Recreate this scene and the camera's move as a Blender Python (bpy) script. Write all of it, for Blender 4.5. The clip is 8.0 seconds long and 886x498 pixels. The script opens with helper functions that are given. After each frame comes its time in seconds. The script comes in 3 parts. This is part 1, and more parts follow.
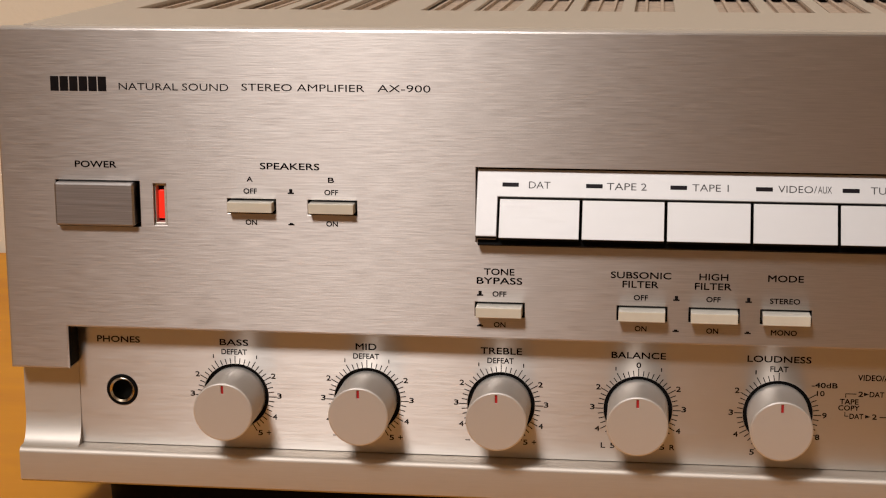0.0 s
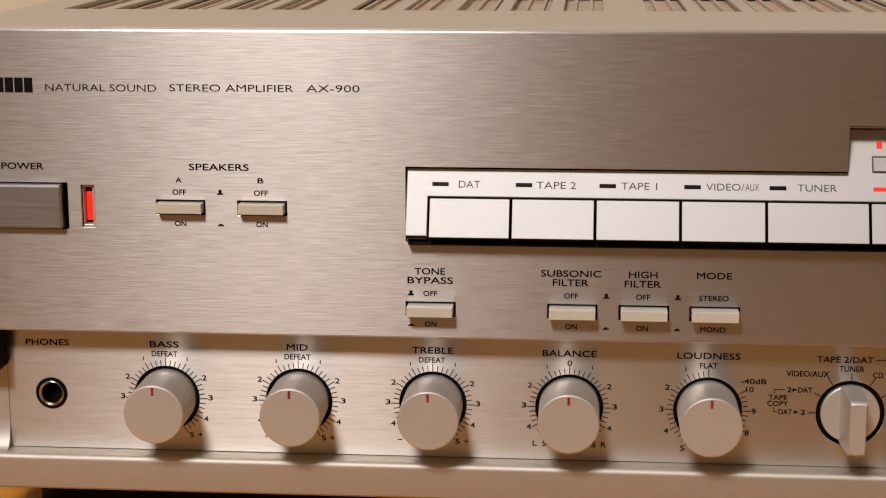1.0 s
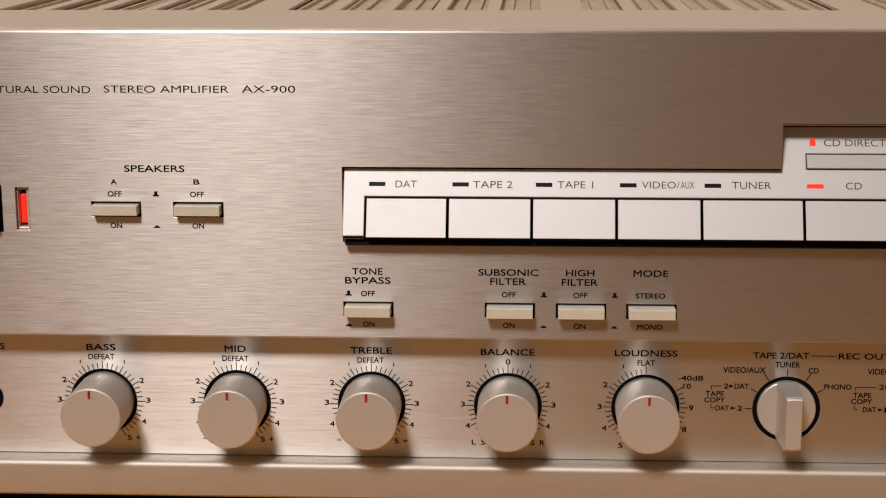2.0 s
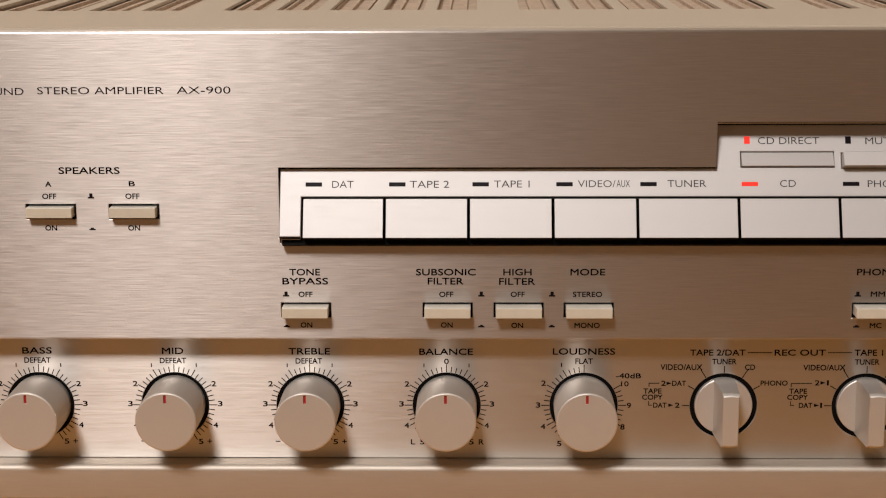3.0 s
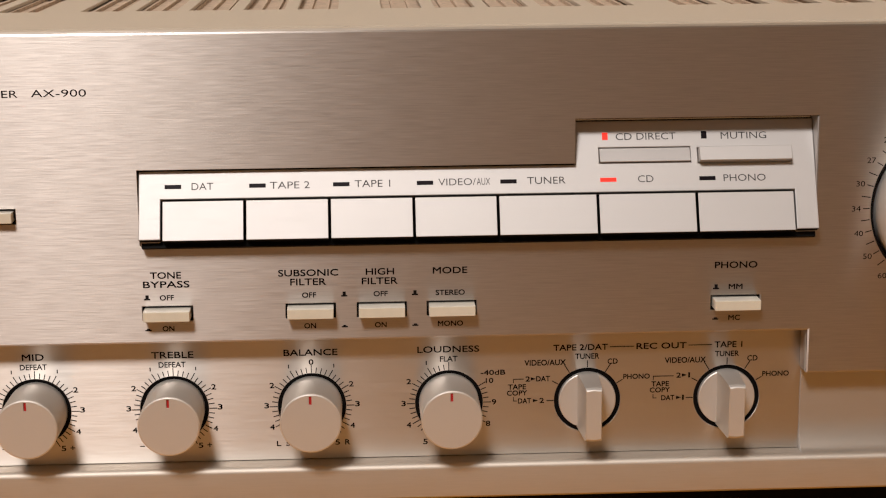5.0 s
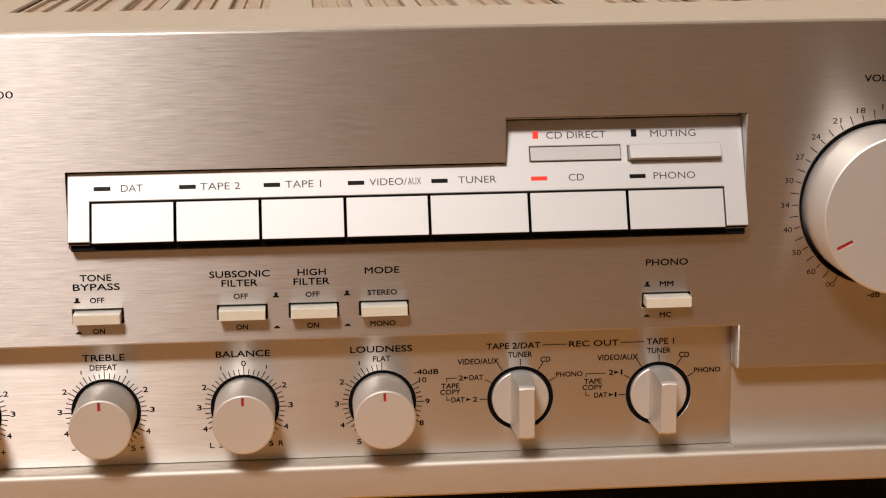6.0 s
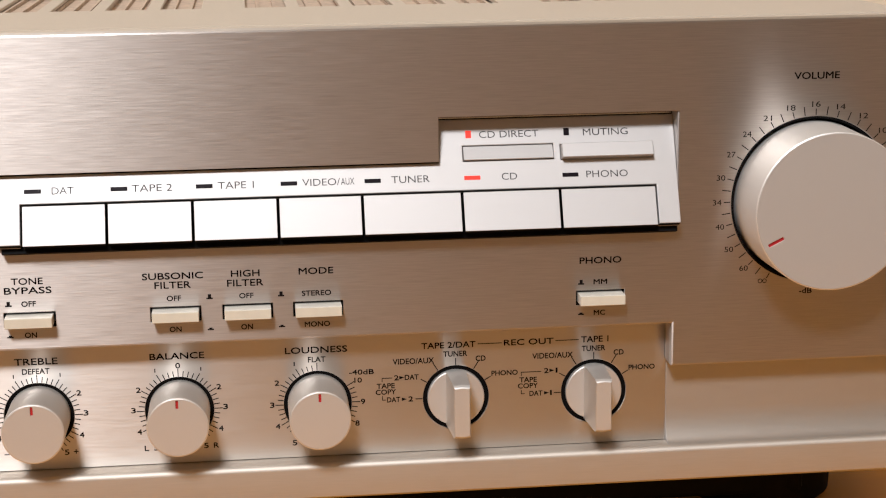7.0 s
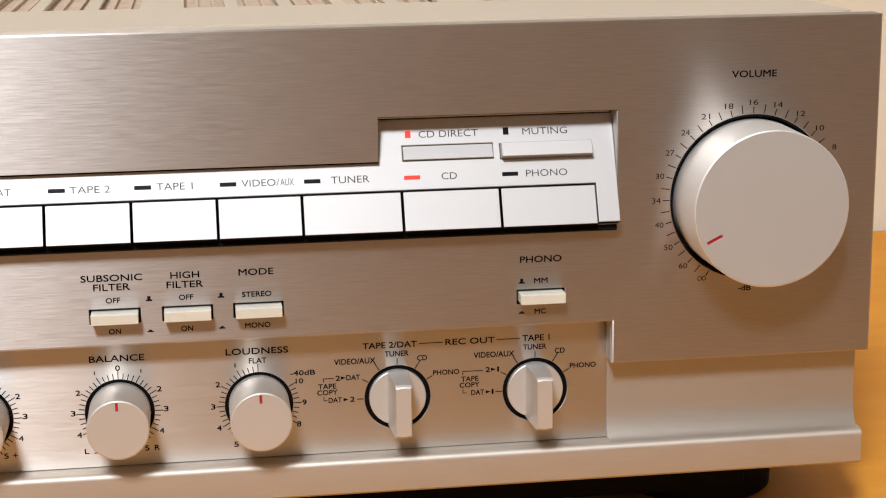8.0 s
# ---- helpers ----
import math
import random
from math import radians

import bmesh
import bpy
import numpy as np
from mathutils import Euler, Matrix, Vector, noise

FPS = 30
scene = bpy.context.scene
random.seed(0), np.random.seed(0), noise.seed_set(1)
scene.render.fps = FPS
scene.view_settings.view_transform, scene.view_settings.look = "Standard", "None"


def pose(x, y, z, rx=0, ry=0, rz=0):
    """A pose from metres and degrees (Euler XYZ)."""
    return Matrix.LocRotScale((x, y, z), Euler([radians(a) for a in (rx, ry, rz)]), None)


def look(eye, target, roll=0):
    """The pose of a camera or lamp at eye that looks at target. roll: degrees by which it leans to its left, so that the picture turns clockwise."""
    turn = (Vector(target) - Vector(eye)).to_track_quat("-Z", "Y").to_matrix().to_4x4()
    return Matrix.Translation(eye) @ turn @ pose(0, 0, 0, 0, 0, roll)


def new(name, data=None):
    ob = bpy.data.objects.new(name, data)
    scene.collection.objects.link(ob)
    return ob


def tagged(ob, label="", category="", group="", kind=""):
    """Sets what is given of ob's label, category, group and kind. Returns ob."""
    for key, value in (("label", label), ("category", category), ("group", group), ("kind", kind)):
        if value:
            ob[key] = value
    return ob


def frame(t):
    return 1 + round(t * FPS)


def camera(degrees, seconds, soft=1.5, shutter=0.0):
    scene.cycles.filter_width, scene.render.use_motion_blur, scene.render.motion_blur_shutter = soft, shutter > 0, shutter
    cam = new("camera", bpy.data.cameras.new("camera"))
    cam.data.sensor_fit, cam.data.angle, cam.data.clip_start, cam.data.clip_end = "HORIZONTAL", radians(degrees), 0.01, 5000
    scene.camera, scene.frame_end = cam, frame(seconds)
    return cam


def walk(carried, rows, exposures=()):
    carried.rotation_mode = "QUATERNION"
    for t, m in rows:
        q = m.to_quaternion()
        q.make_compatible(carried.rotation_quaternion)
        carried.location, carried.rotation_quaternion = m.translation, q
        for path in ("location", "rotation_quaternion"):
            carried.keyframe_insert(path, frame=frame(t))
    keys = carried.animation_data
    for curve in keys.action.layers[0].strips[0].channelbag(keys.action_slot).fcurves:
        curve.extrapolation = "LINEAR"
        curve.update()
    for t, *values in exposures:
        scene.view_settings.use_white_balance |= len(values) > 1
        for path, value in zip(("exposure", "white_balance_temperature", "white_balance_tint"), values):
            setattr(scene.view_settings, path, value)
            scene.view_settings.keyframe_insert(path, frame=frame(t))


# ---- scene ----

# ---------- camera and its walk ----------
cam = camera(28.79, 8.0, 1.15)
LIFT = 0.015  # the amplifier's own zero height above the wooden top
ROWS = [
    (0.0, 0.19996, -0.50816, 0.19571, 6.946, -12.075, -0.127),
    (0.5, 0.20086, -0.50808, 0.19574, 5.767, -12.09, -0.09),
    (1.0, 0.20195, -0.508, 0.1958, 4.81, -12.102, -0.117),
    (2.5, 0.20607, -0.50782, 0.19618, 2.053, -12.162, -0.234),
    (3.0, 0.20766, -0.50778, 0.19636, 1.195, -12.19, -0.274),
    (3.5, 0.20933, -0.50774, 0.19658, 0.522, -12.224, -0.355),
    (4.0, 0.21106, -0.50772, 0.19683, -0.422, -12.262, -0.372),
    (4.5, 0.21282, -0.5077, 0.19711, -1.585, -12.305, -0.43),
    (6.0, 0.21812, -0.5077, 0.19813, -4.632, -12.472, -0.559),
    (6.5, 0.21982, -0.50772, 0.19853, -5.493, -12.527, -0.629),
    (7.0, 0.22145, -0.50775, 0.19896, -6.505, -12.598, -0.65),
    (7.5, 0.223, -0.50778, 0.19942, -7.373, -12.665, -0.696),
    (8.0, 0.22444, -0.50783, 0.19991, -8.2, -12.736, -0.683),
]
walk(cam, [(t, pose(x, y, z + LIFT, 90 + pitch, 0, yaw) @ pose(0, 0, 0, 0, 0, roll)) for t, x, y, z, yaw, pitch, roll in ROWS],
     exposures=[(0.0, -0.25, 6360, 10), (3.0, -0.22, 6480, 10), (4.5, -0.16, 6530, 10), (6.0, 0.15, 6430, 10), (6.5, 0.24, 6130, 9), (7.0, 0.32, 5930, 7), (8.0, 0.46, 5720, 4)])

# ---------- light ----------
world = bpy.data.worlds.new("room_air")
world.use_nodes = True
world.node_tree.nodes["Background"].inputs[0].default_value = (1.0, 0.85, 0.7, 1)
world.node_tree.nodes["Background"].inputs[1].default_value = 0.02
scene.world = world


def area_lamp(name, eye, target, size, watts, colour):
    lamp = bpy.data.lights.new(name, "AREA")
    lamp.shape, lamp.size, lamp.energy, lamp.color = "DISK", size, watts, colour
    ob = new(name, lamp)
    ob.matrix_world = look(eye, target)
    return ob


area_lamp("ceiling_lamp", (-0.32, -1.75, 1.85), (0.05, -0.5, 0.0), 0.5, 65, (1.0, 0.94, 0.905))

# ---------- materials ----------


def material(name):
    m = bpy.data.materials.new(name)
    m.use_nodes = True
    n = m.node_tree.nodes
    return m, n, m.node_tree.links, n["Principled BSDF"]


def noise_node(n, l, scale, detail, stretch, kind="Object"):
    tc = n.new("ShaderNodeTexCoord")
    mp = n.new("ShaderNodeMapping")
    mp.inputs["Scale"].default_value = stretch
    tx = n.new("ShaderNodeTexNoise")
    tx.inputs["Scale"].default_value = scale
    tx.inputs["Detail"].default_value = detail
    l.new(tc.outputs[kind], mp.inputs["Vector"])
    l.new(mp.outputs["Vector"], tx.inputs["Vector"])
    return tx.outputs["Fac"]


def span(n, l, fac, low, high):
    r = n.new("ShaderNodeMapRange")
    r.inputs["From Min"].default_value, r.inputs["From Max"].default_value = 0.25, 0.75
    r.inputs["To Min"].default_value, r.inputs["To Max"].default_value = low, high
    l.new(fac, r.inputs["Value"])
    return r.outputs["Result"]


def two_tone(n, l, fac, a, b):
    r = n.new("ShaderNodeValToRGB")
    r.color_ramp.elements[0].position, r.color_ramp.elements[1].position = 0.3, 0.7
    r.color_ramp.elements[0].color, r.color_ramp.elements[1].color = (*a, 1), (*b, 1)
    l.new(fac, r.inputs["Fac"])
    return r.outputs["Color"]


def bump(n, l, bsdf, fac, strength, distance):
    b = n.new("ShaderNodeBump")
    b.inputs["Strength"].default_value, b.inputs["Distance"].default_value = strength, distance
    l.new(fac, b.inputs["Height"])
    l.new(b.outputs["Normal"], bsdf.inputs["Normal"])


def brushed(name, dark, light, rough, aniso=0.0, grain=(110, 110, 2600), relief=0.25, metal=1.0, gloss=0.5):
    """Satin metal with a fine grain that runs along x, and cloudy wear."""
    m, n, l, s = material(name)
    wide = noise_node(n, l, 1.0, 1.5, grain)
    hair = noise_node(n, l, 1.0, 1.0, (grain[0] * 0.45, grain[1] * 0.45, grain[2] * 1.7))
    both = n.new("ShaderNodeMix")
    both.inputs[0].default_value = 0.45
    l.new(wide, both.inputs[2])
    l.new(hair, both.inputs[3])
    fine = both.outputs[0]
    cloud = noise_node(n, l, 35.0, 3, (1, 1, 1))
    mix = n.new("ShaderNodeMath")
    mix.operation = "MULTIPLY_ADD"
    l.new(fine, mix.inputs[0])
    mix.inputs[1].default_value = 0.8
    l.new(span(n, l, cloud, 0.07, 0.13), mix.inputs[2])
    l.new(two_tone(n, l, mix.outputs[0], dark, light), s.inputs["Base Color"])
    l.new(span(n, l, fine, rough - 0.05, rough + 0.05), s.inputs["Roughness"])
    s.inputs["Metallic"].default_value = metal
    s.inputs["Specular IOR Level"].default_value = gloss
    if aniso:
        s.inputs["Anisotropic"].default_value = aniso
        tg = n.new("ShaderNodeTangent")
        tg.direction_type, tg.axis = "RADIAL", "X"
        l.new(tg.outputs["Tangent"], s.inputs["Tangent"])
    if relief:
        bump(n, l, s, fine, relief, 0.00003)
    return m


def plain(name, colour, rough, metal=0.0, vary=0.12, scale=300.0, gloss=0.5):
    m, n, l, s = material(name)
    fac = noise_node(n, l, scale, 3, (1, 1, 1))
    l.new(two_tone(n, l, fac, [c * (1 - vary) for c in colour], [c * (1 + vary) for c in colour]), s.inputs["Base Color"])
    l.new(span(n, l, fac, rough - 0.04, rough + 0.04), s.inputs["Roughness"])
    s.inputs["Metallic"].default_value = metal
    s.inputs["Specular IOR Level"].default_value = gloss
    return m


def glowing(name, colour, power):
    m, n, l, s = material(name)
    s.inputs["Base Color"].default_value = (0.3 * colour[0], 0.3 * colour[1], 0.3 * colour[2], 1)
    s.inputs["Emission Color"].default_value = (*colour, 1)
    s.inputs["Emission Strength"].default_value = power
    s.inputs["Roughness"].default_value = 0.3
    return m


FACE = brushed("brushed_champagne_metal", (0.40, 0.366, 0.34), (0.51, 0.467, 0.432), 0.352, 0.935, (120, 120, 3000), 1.0, 0.92, 0.1)
INSERT = brushed("satin_champagne_metal", (0.555, 0.517, 0.48), (0.575, 0.537, 0.50), 0.335, 0.96, (120, 120, 3500), 0.0, 0.95, 0.1)
TRIM = brushed("extruded_champagne_metal", (0.51, 0.465, 0.41), (0.58, 0.53, 0.47), 0.6, 0.0, (140, 2700, 2700), 0.02)
ENDS = brushed("satin_champagne_ends", (0.49, 0.452, 0.405), (0.515, 0.475, 0.427), 0.5, 0.5, (140, 2700, 2700), 0.0, 0.92, 0.2)
PLATE = brushed("bright_satin_metal", (0.49, 0.473, 0.462), (0.51, 0.493, 0.482), 0.52, 0.0, (120, 120, 5000), 0.01, 0.6, 0.2)
KNOB = brushed("satin_knob_metal", (0.615, 0.588, 0.555), (0.63, 0.603, 0.57), 0.47, 0.0, (3000, 3000, 3000), 0.0, 0.65)
SIDE = brushed("turned_knob_metal", (0.74, 0.705, 0.66), (0.77, 0.735, 0.69), 0.56, 0.0, (3000, 3000, 3000), 0.0, 0.85)
VOLUME_SIDE = brushed("turned_volume_metal", (0.87, 0.845, 0.81), (0.89, 0.865, 0.83), 0.5, 0.0, (3000, 3000, 3000), 0.0, 0.78)
POWER = brushed("grey_brushed_metal", (0.25, 0.23, 0.22), (0.45, 0.42, 0.405), 0.38, 0.6, (40, 40, 4200), 0.25)
CREAM = plain("cream_plastic", (0.62, 0.57, 0.46), 0.45, 0.0, 0.03)
IVORY = plain("cream_lacquer", (0.78, 0.74, 0.65), 0.3, 0.15, 0.04)
COVER = plain("champagne_paint", (0.56, 0.495, 0.425), 0.45, 0.35, 0.05, 900.0)
BLACK = plain("black_plastic", (0.004, 0.0036, 0.0036), 0.6, gloss=0.06)
INK = plain("black_print", (0.01, 0.008, 0.008), 0.6, gloss=0.04)
GREY_INK = plain("grey_print", (0.045, 0.04, 0.04), 0.6, gloss=0.1)
DARK_LAMP = plain("unlit_lamp_window", (0.009, 0.006, 0.008), 0.4, gloss=0.06)
RED = plain("red_paint", (0.42, 0.012, 0.015), 0.4)
STEEL = plain("nickel", (0.5, 0.42, 0.32), 0.22, 1.0)
SINK = plain("heat_sink_metal", (0.52, 0.41, 0.325), 0.6, 0.2, 0.2)
LIT = glowing("red_lamp", (1.0, 0.028, 0.012), 1.0)


def wood_material():
    m, n, l, s = material("oiled_wood")
    grain = noise_node(n, l, 1.0, 6, (4, 55, 55))
    ring = noise_node(n, l, 1.0, 3, (1.5, 9, 9))
    mix = n.new("ShaderNodeMath")
    mix.operation = "MULTIPLY_ADD"
    l.new(ring, mix.inputs[0])
    mix.inputs[1].default_value = 0.6
    l.new(span(n, l, grain, 0.05, 0.35), mix.inputs[2])
    l.new(two_tone(n, l, mix.outputs[0], (0.57, 0.225, 0.016), (0.71, 0.32, 0.03)), s.inputs["Base Color"])
    l.new(span(n, l, grain, 0.5, 0.62), s.inputs["Roughness"])
    s.inputs["Specular IOR Level"].default_value = 0.18
    bump(n, l, s, grain, 0.15, 0.0005)
    return m


def paint_material(name, colour):
    m, n, l, s = material(name)
    fac = noise_node(n, l, 6.0, 4, (1, 1, 1))
    fine = noise_node(n, l, 350.0, 3, (1, 1, 1))
    l.new(two_tone(n, l, fac, [c * 0.96 for c in colour], colour), s.inputs["Base Color"])
    s.inputs["Roughness"].default_value = 0.8
    bump(n, l, s, fine, 0.2, 0.0006)
    return m


WOOD = wood_material()
# the floor is unseen; its tone is set by what the metal should reflect
FLOOR = plain("brown_floor", (0.27, 0.145, 0.083), 0.6, 0.0, 0.2, 20.0)
WALL = paint_material("cream_wall_paint", (0.72, 0.64, 0.50))
CEILING = paint_material("white_ceiling_paint", (0.78, 0.75, 0.70))

# ---------- mesh helpers ----------
MM = 0.001


def finish(bm, smooth=True, angle=0.3):
    bmesh.ops.recalc_face_normals(bm, faces=bm.faces[:])
    if smooth:
        for f in bm.faces:
            f.smooth = True
        for e in bm.edges:
            if len(e.link_faces) == 2 and e.calc_face_angle(0) > angle:
                e.smooth = False
    return bm


def mesh_of(name, bm, mat, smooth=True):
    finish(bm, smooth)
    me = bpy.data.meshes.new(name)
    bm.to_mesh(me)
    bm.free()
    me.materials.append(mat)
    return me


def part(name, bm, mat, parent, label="", smooth=True):
    ob = new(name, mesh_of(name, bm, mat, smooth))
    ob.parent = parent
    return tagged(ob, label)


def share(name, mesh, parent, m):
    ob = new(name, mesh)
    ob.parent = parent
    ob.matrix_local = m
    return ob


def box(x0, x1, y0, y1, z0, z1, bevel=0.0, segments=2, bm=None):
    """A box, in metres, with rounded edges."""
    bm = bm or bmesh.new()
    made = bmesh.ops.create_cube(bm, size=1)["verts"]
    for v in made:
        v.co = ((x0 + x1) / 2 + v.co.x * (x1 - x0), (y0 + y1) / 2 + v.co.y * (y1 - y0), (z0 + z1) / 2 + v.co.z * (z1 - z0))
    if bevel:
        edges = list({e for v in made for e in v.link_edges})
        bmesh.ops.bevel(bm, geom=edges, offset=bevel, segments=segments, affect="EDGES", profile=0.5)
    return bm


def boxmm(*a, bevel=0.0, segments=2, bm=None):
    return box(*[v * MM for v in a], bevel=bevel * MM, segments=segments, bm=bm)


def rect(x0, x1, z0, z1):
    return [(x0, z0), (x1, z0), (x1, z1), (x0, z1)]


def ring_loop(cx, cz, r, count=72):
    return [(cx + r * math.cos(2 * math.pi * k / count), cz + r * math.sin(2 * math.pi * k / count)) for k in range(count)]


def inset(loop, d):
    """The loop, which runs counter-clockwise, moved inwards by d."""
    out = []
    for k, (x, z) in enumerate(loop):
        a, b = loop[k - 1], loop[(k + 1) % len(loop)]
        e1 = Vector((x - a[0], z - a[1])).normalized()
        e2 = Vector((b[0] - x, b[1] - z)).normalized()
        n1, n2 = Vector((-e1.y, e1.x)), Vector((-e2.y, e2.x))
        k2 = (n1 + n2) / max(0.2, 1 + n1.dot(n2))
        out.append((x + d * k2.x, z + d * k2.y))
    return out


def sheet(outer, holes, y0, y1, chamfer, inner=None):
    """A plate of any outline with holes through it, its front at y0, its back at y1, and its front edges chamfered; millimetres."""
    bm = bmesh.new()

    def verts(loop, y):
        return [bm.verts.new((x * MM, y * MM, z * MM)) for x, z in loop]

    def band(a, b):
        for k in range(len(a)):
            j = (k + 1) % len(a)
            bm.faces.new((a[k], a[j], b[j], b[k]))

    def fill(loops):
        edges = [bm.edges.get((c[k - 1], c[k])) or bm.edges.new((c[k - 1], c[k])) for c in loops for k in range(len(c))]
        bmesh.ops.triangle_fill(bm, use_beauty=True, use_dissolve=False, edges=edges, normal=(0, -1, 0))

    front, back = [], []
    for n, loop in enumerate([outer] + list(holes)):
        cut = chamfer if n == 0 or inner is None else inner
        a = verts(inset(loop, cut if n == 0 else -cut), y0)
        b, c = verts(loop, y0 + 0.5 * cut), verts(loop, y1)
        band(a, b), band(b, c)
        front.append(a), back.append(c)
    if len(holes) == 1 and len(outer) == len(holes[0]):
        band(*front), band(*back)
    else:
        fill(front), fill(back)
    return bm


def lathe(profile, count=72, bm=None, cx=0.0, cz=0.0):
    """Turned about the y axis; the profile is (radius, y) in millimetres."""
    bm = bm or bmesh.new()
    rows = []
    for r, y in profile:
        if r == 0:
            rows.append([bm.verts.new((cx * MM, y * MM, cz * MM))])
        else:
            rows.append([bm.verts.new(((cx + r * math.cos(2 * math.pi * k / count)) * MM, y * MM, (cz + r * math.sin(2 * math.pi * k / count)) * MM)) for k in range(count)])
    for a, b in zip(rows, rows[1:]):
        for k in range(count):
            j = (k + 1) % count
            if len(a) == 1:
                bm.faces.new((a[0], b[j], b[k]))
            elif len(b) == 1:
                bm.faces.new((a[k], a[j], b[0]))
            else:
                bm.faces.new((a[k], a[j], b[j], b[k]))
    return bm


def extrude_x(profile, x0, x1):
    """A closed (y, z) outline drawn out along x; millimetres."""
    bm = bmesh.new()
    a = [bm.verts.new((x0 * MM, y * MM, z * MM)) for y, z in profile]
    b = [bm.verts.new((x1 * MM, y * MM, z * MM)) for y, z in profile]
    for k in range(len(a)):
        j = (k + 1) % len(a)
        bm.faces.new((a[k], a[j], b[j], b[k]))
    bm.faces.new(a), bm.faces.new(b)
    return bm


def bar(bm, x0, z0, x1, z1, width, y, thick=0.07):
    """A printed stroke from one point to another."""
    d = Vector((x1 - x0, z1 - z0))
    s = Vector((-d.y, d.x)).normalized() * width / 2
    corners = [(x0 - s.x, z0 - s.y), (x1 - s.x, z1 - s.y), (x1 + s.x, z1 + s.y), (x0 + s.x, z0 + s.y)]
    a = [bm.verts.new((x * MM, (y - thick) * MM, z * MM)) for x, z in corners]
    b = [bm.verts.new((x * MM, (y + 0.02) * MM, z * MM)) for x, z in corners]
    bm.faces.new(a), bm.faces.new(b)
    for k in range(4):
        bm.faces.new((a[k], a[(k + 1) % 4], b[(k + 1) % 4], b[k]))


def lettering(text, cx, cz, width, height, y, parent, mat=None, weight=0.014):
    """Printed words, centred at (cx, cz), fitted to a width and a height; millimetres."""
    curve = bpy.data.curves.new("lettering", "FONT")
    curve.body, curve.size, curve.extrude, curve.resolution_u, curve.offset = text, 1.0, 0.02, 3, min(weight, 0.0)
    ob = bpy.data.objects.new("lettering", curve)
    me = bpy.data.meshes.new_from_object(ob)
    bpy.data.objects.remove(ob)
    bpy.data.curves.remove(curve)
    xs, ys = [v.co.x for v in me.vertices], [v.co.y for v in me.vertices]
    x0, x1, y0, y1 = min(xs), max(xs), min(ys), max(ys)
    strokes = 0.0 if weight < 0 else 0.037
    for v in me.vertices:
        v.co = Vector((cx + ((v.co.x - x0) / (x1 - x0) - 0.5) * width, y - (0.07 if v.co.z > 0 else -0.02),
                       cz + ((v.co.y - y0) / (y1 - y0) - 0.5) * height)) * MM
    if strokes:
        b = bmesh.new()
        for dx, dz in ((-1, -1), (1, -1), (-1, 1), (1, 1)):
            me.transform(Matrix.Translation((dx * strokes * MM, 0, dz * strokes * MM)))
            b.from_mesh(me)
            me.transform(Matrix.Translation((-dx * strokes * MM, 0, -dz * strokes * MM)))
        b.to_mesh(me)
        b.free()
    me.name = "lettering"
    me.materials.clear()
    me.materials.append(mat or INK)
    out = new("lettering", me)
    out.parent = parent
    return out


# ---------- the room ----------


def slab(name, a, b, mat, label, kind="structure", category=""):
    ob = new(name, mesh_of(name, box(a[0], b[0], a[1], b[1], a[2], b[2]), mat, False))
    return tagged(ob, label, category, kind=kind)


# only the north wall is seen; the others, ceiling and floor shape bounced light
X0, X1, Y0, Y1, Z0, Z1 = -2.2, 2.6, -3.6, 0.438, -0.62, 1.95
slab("wall_north", (X0 - 0.1, Y1, Z0), (X1 + 0.1, Y1 + 0.1, Z1), WALL, "plain cream painted wall behind the amplifier", category="wall")
slab("wall_south", (X0 - 0.1, Y0 - 0.1, Z0), (X1 + 0.1, Y0, Z1), WALL, "unseen cream painted wall, added to close the room", category="wall")
slab("wall_west", (X0 - 0.1, Y0, Z0), (X0, Y1, Z1), WALL, "unseen cream painted wall, added to close the room", category="wall")
slab("wall_east", (X1, Y0, Z0), (X1 + 0.1, Y1, Z1), WALL, "unseen cream painted wall, added to close the room", category="wall")
slab("ceiling", (X0 - 0.1, Y0 - 0.1, Z1), (X1 + 0.1, Y1 + 0.1, Z1 + 0.1), CEILING, "unseen white painted ceiling, added to close the room", category="ceiling")
slab("floor", (X0 - 0.1, Y0 - 0.1, Z0 - 0.1), (X1 + 0.1, Y1 + 0.1, Z0), FLOOR, "unseen brown floor, added for what the metal reflects", category="floor")

# the wooden sideboard that carries the amplifier
sideboard = tagged(new("sideboard"), "orange-brown oiled wooden sideboard against the cream wall", "sideboard")
part("top", box(-0.75, 1.2, -0.15, 0.433, -0.03, 0.0, 0.002), WOOD, sideboard)
part("body", box(-0.73, 1.18, -0.14, 0.423, Z0, -0.03, 0.002), WOOD, sideboard)

# ---------- the amplifier ----------
amplifier = tagged(new("amplifier"), "champagne-silver stereo amplifier with knobs, standing on a wooden sideboard", "amplifier")
amplifier.location.z = LIFT

SWITCHES = [(79.1, 98.2), (104.2, 98.2), (155.4, 67.7), (198.4, 67.7), (219.9, 67.7), (241.1, 67.7), (328.0, 67.7)]
VOLUME_X, VOLUME_Z = 394.7, 96.2
KNOB_Z = 34.9
KNOBS = [70.4, 112.8, 155.2, 197.8, 240.5]
SELECTORS = [283.9, 327.9]

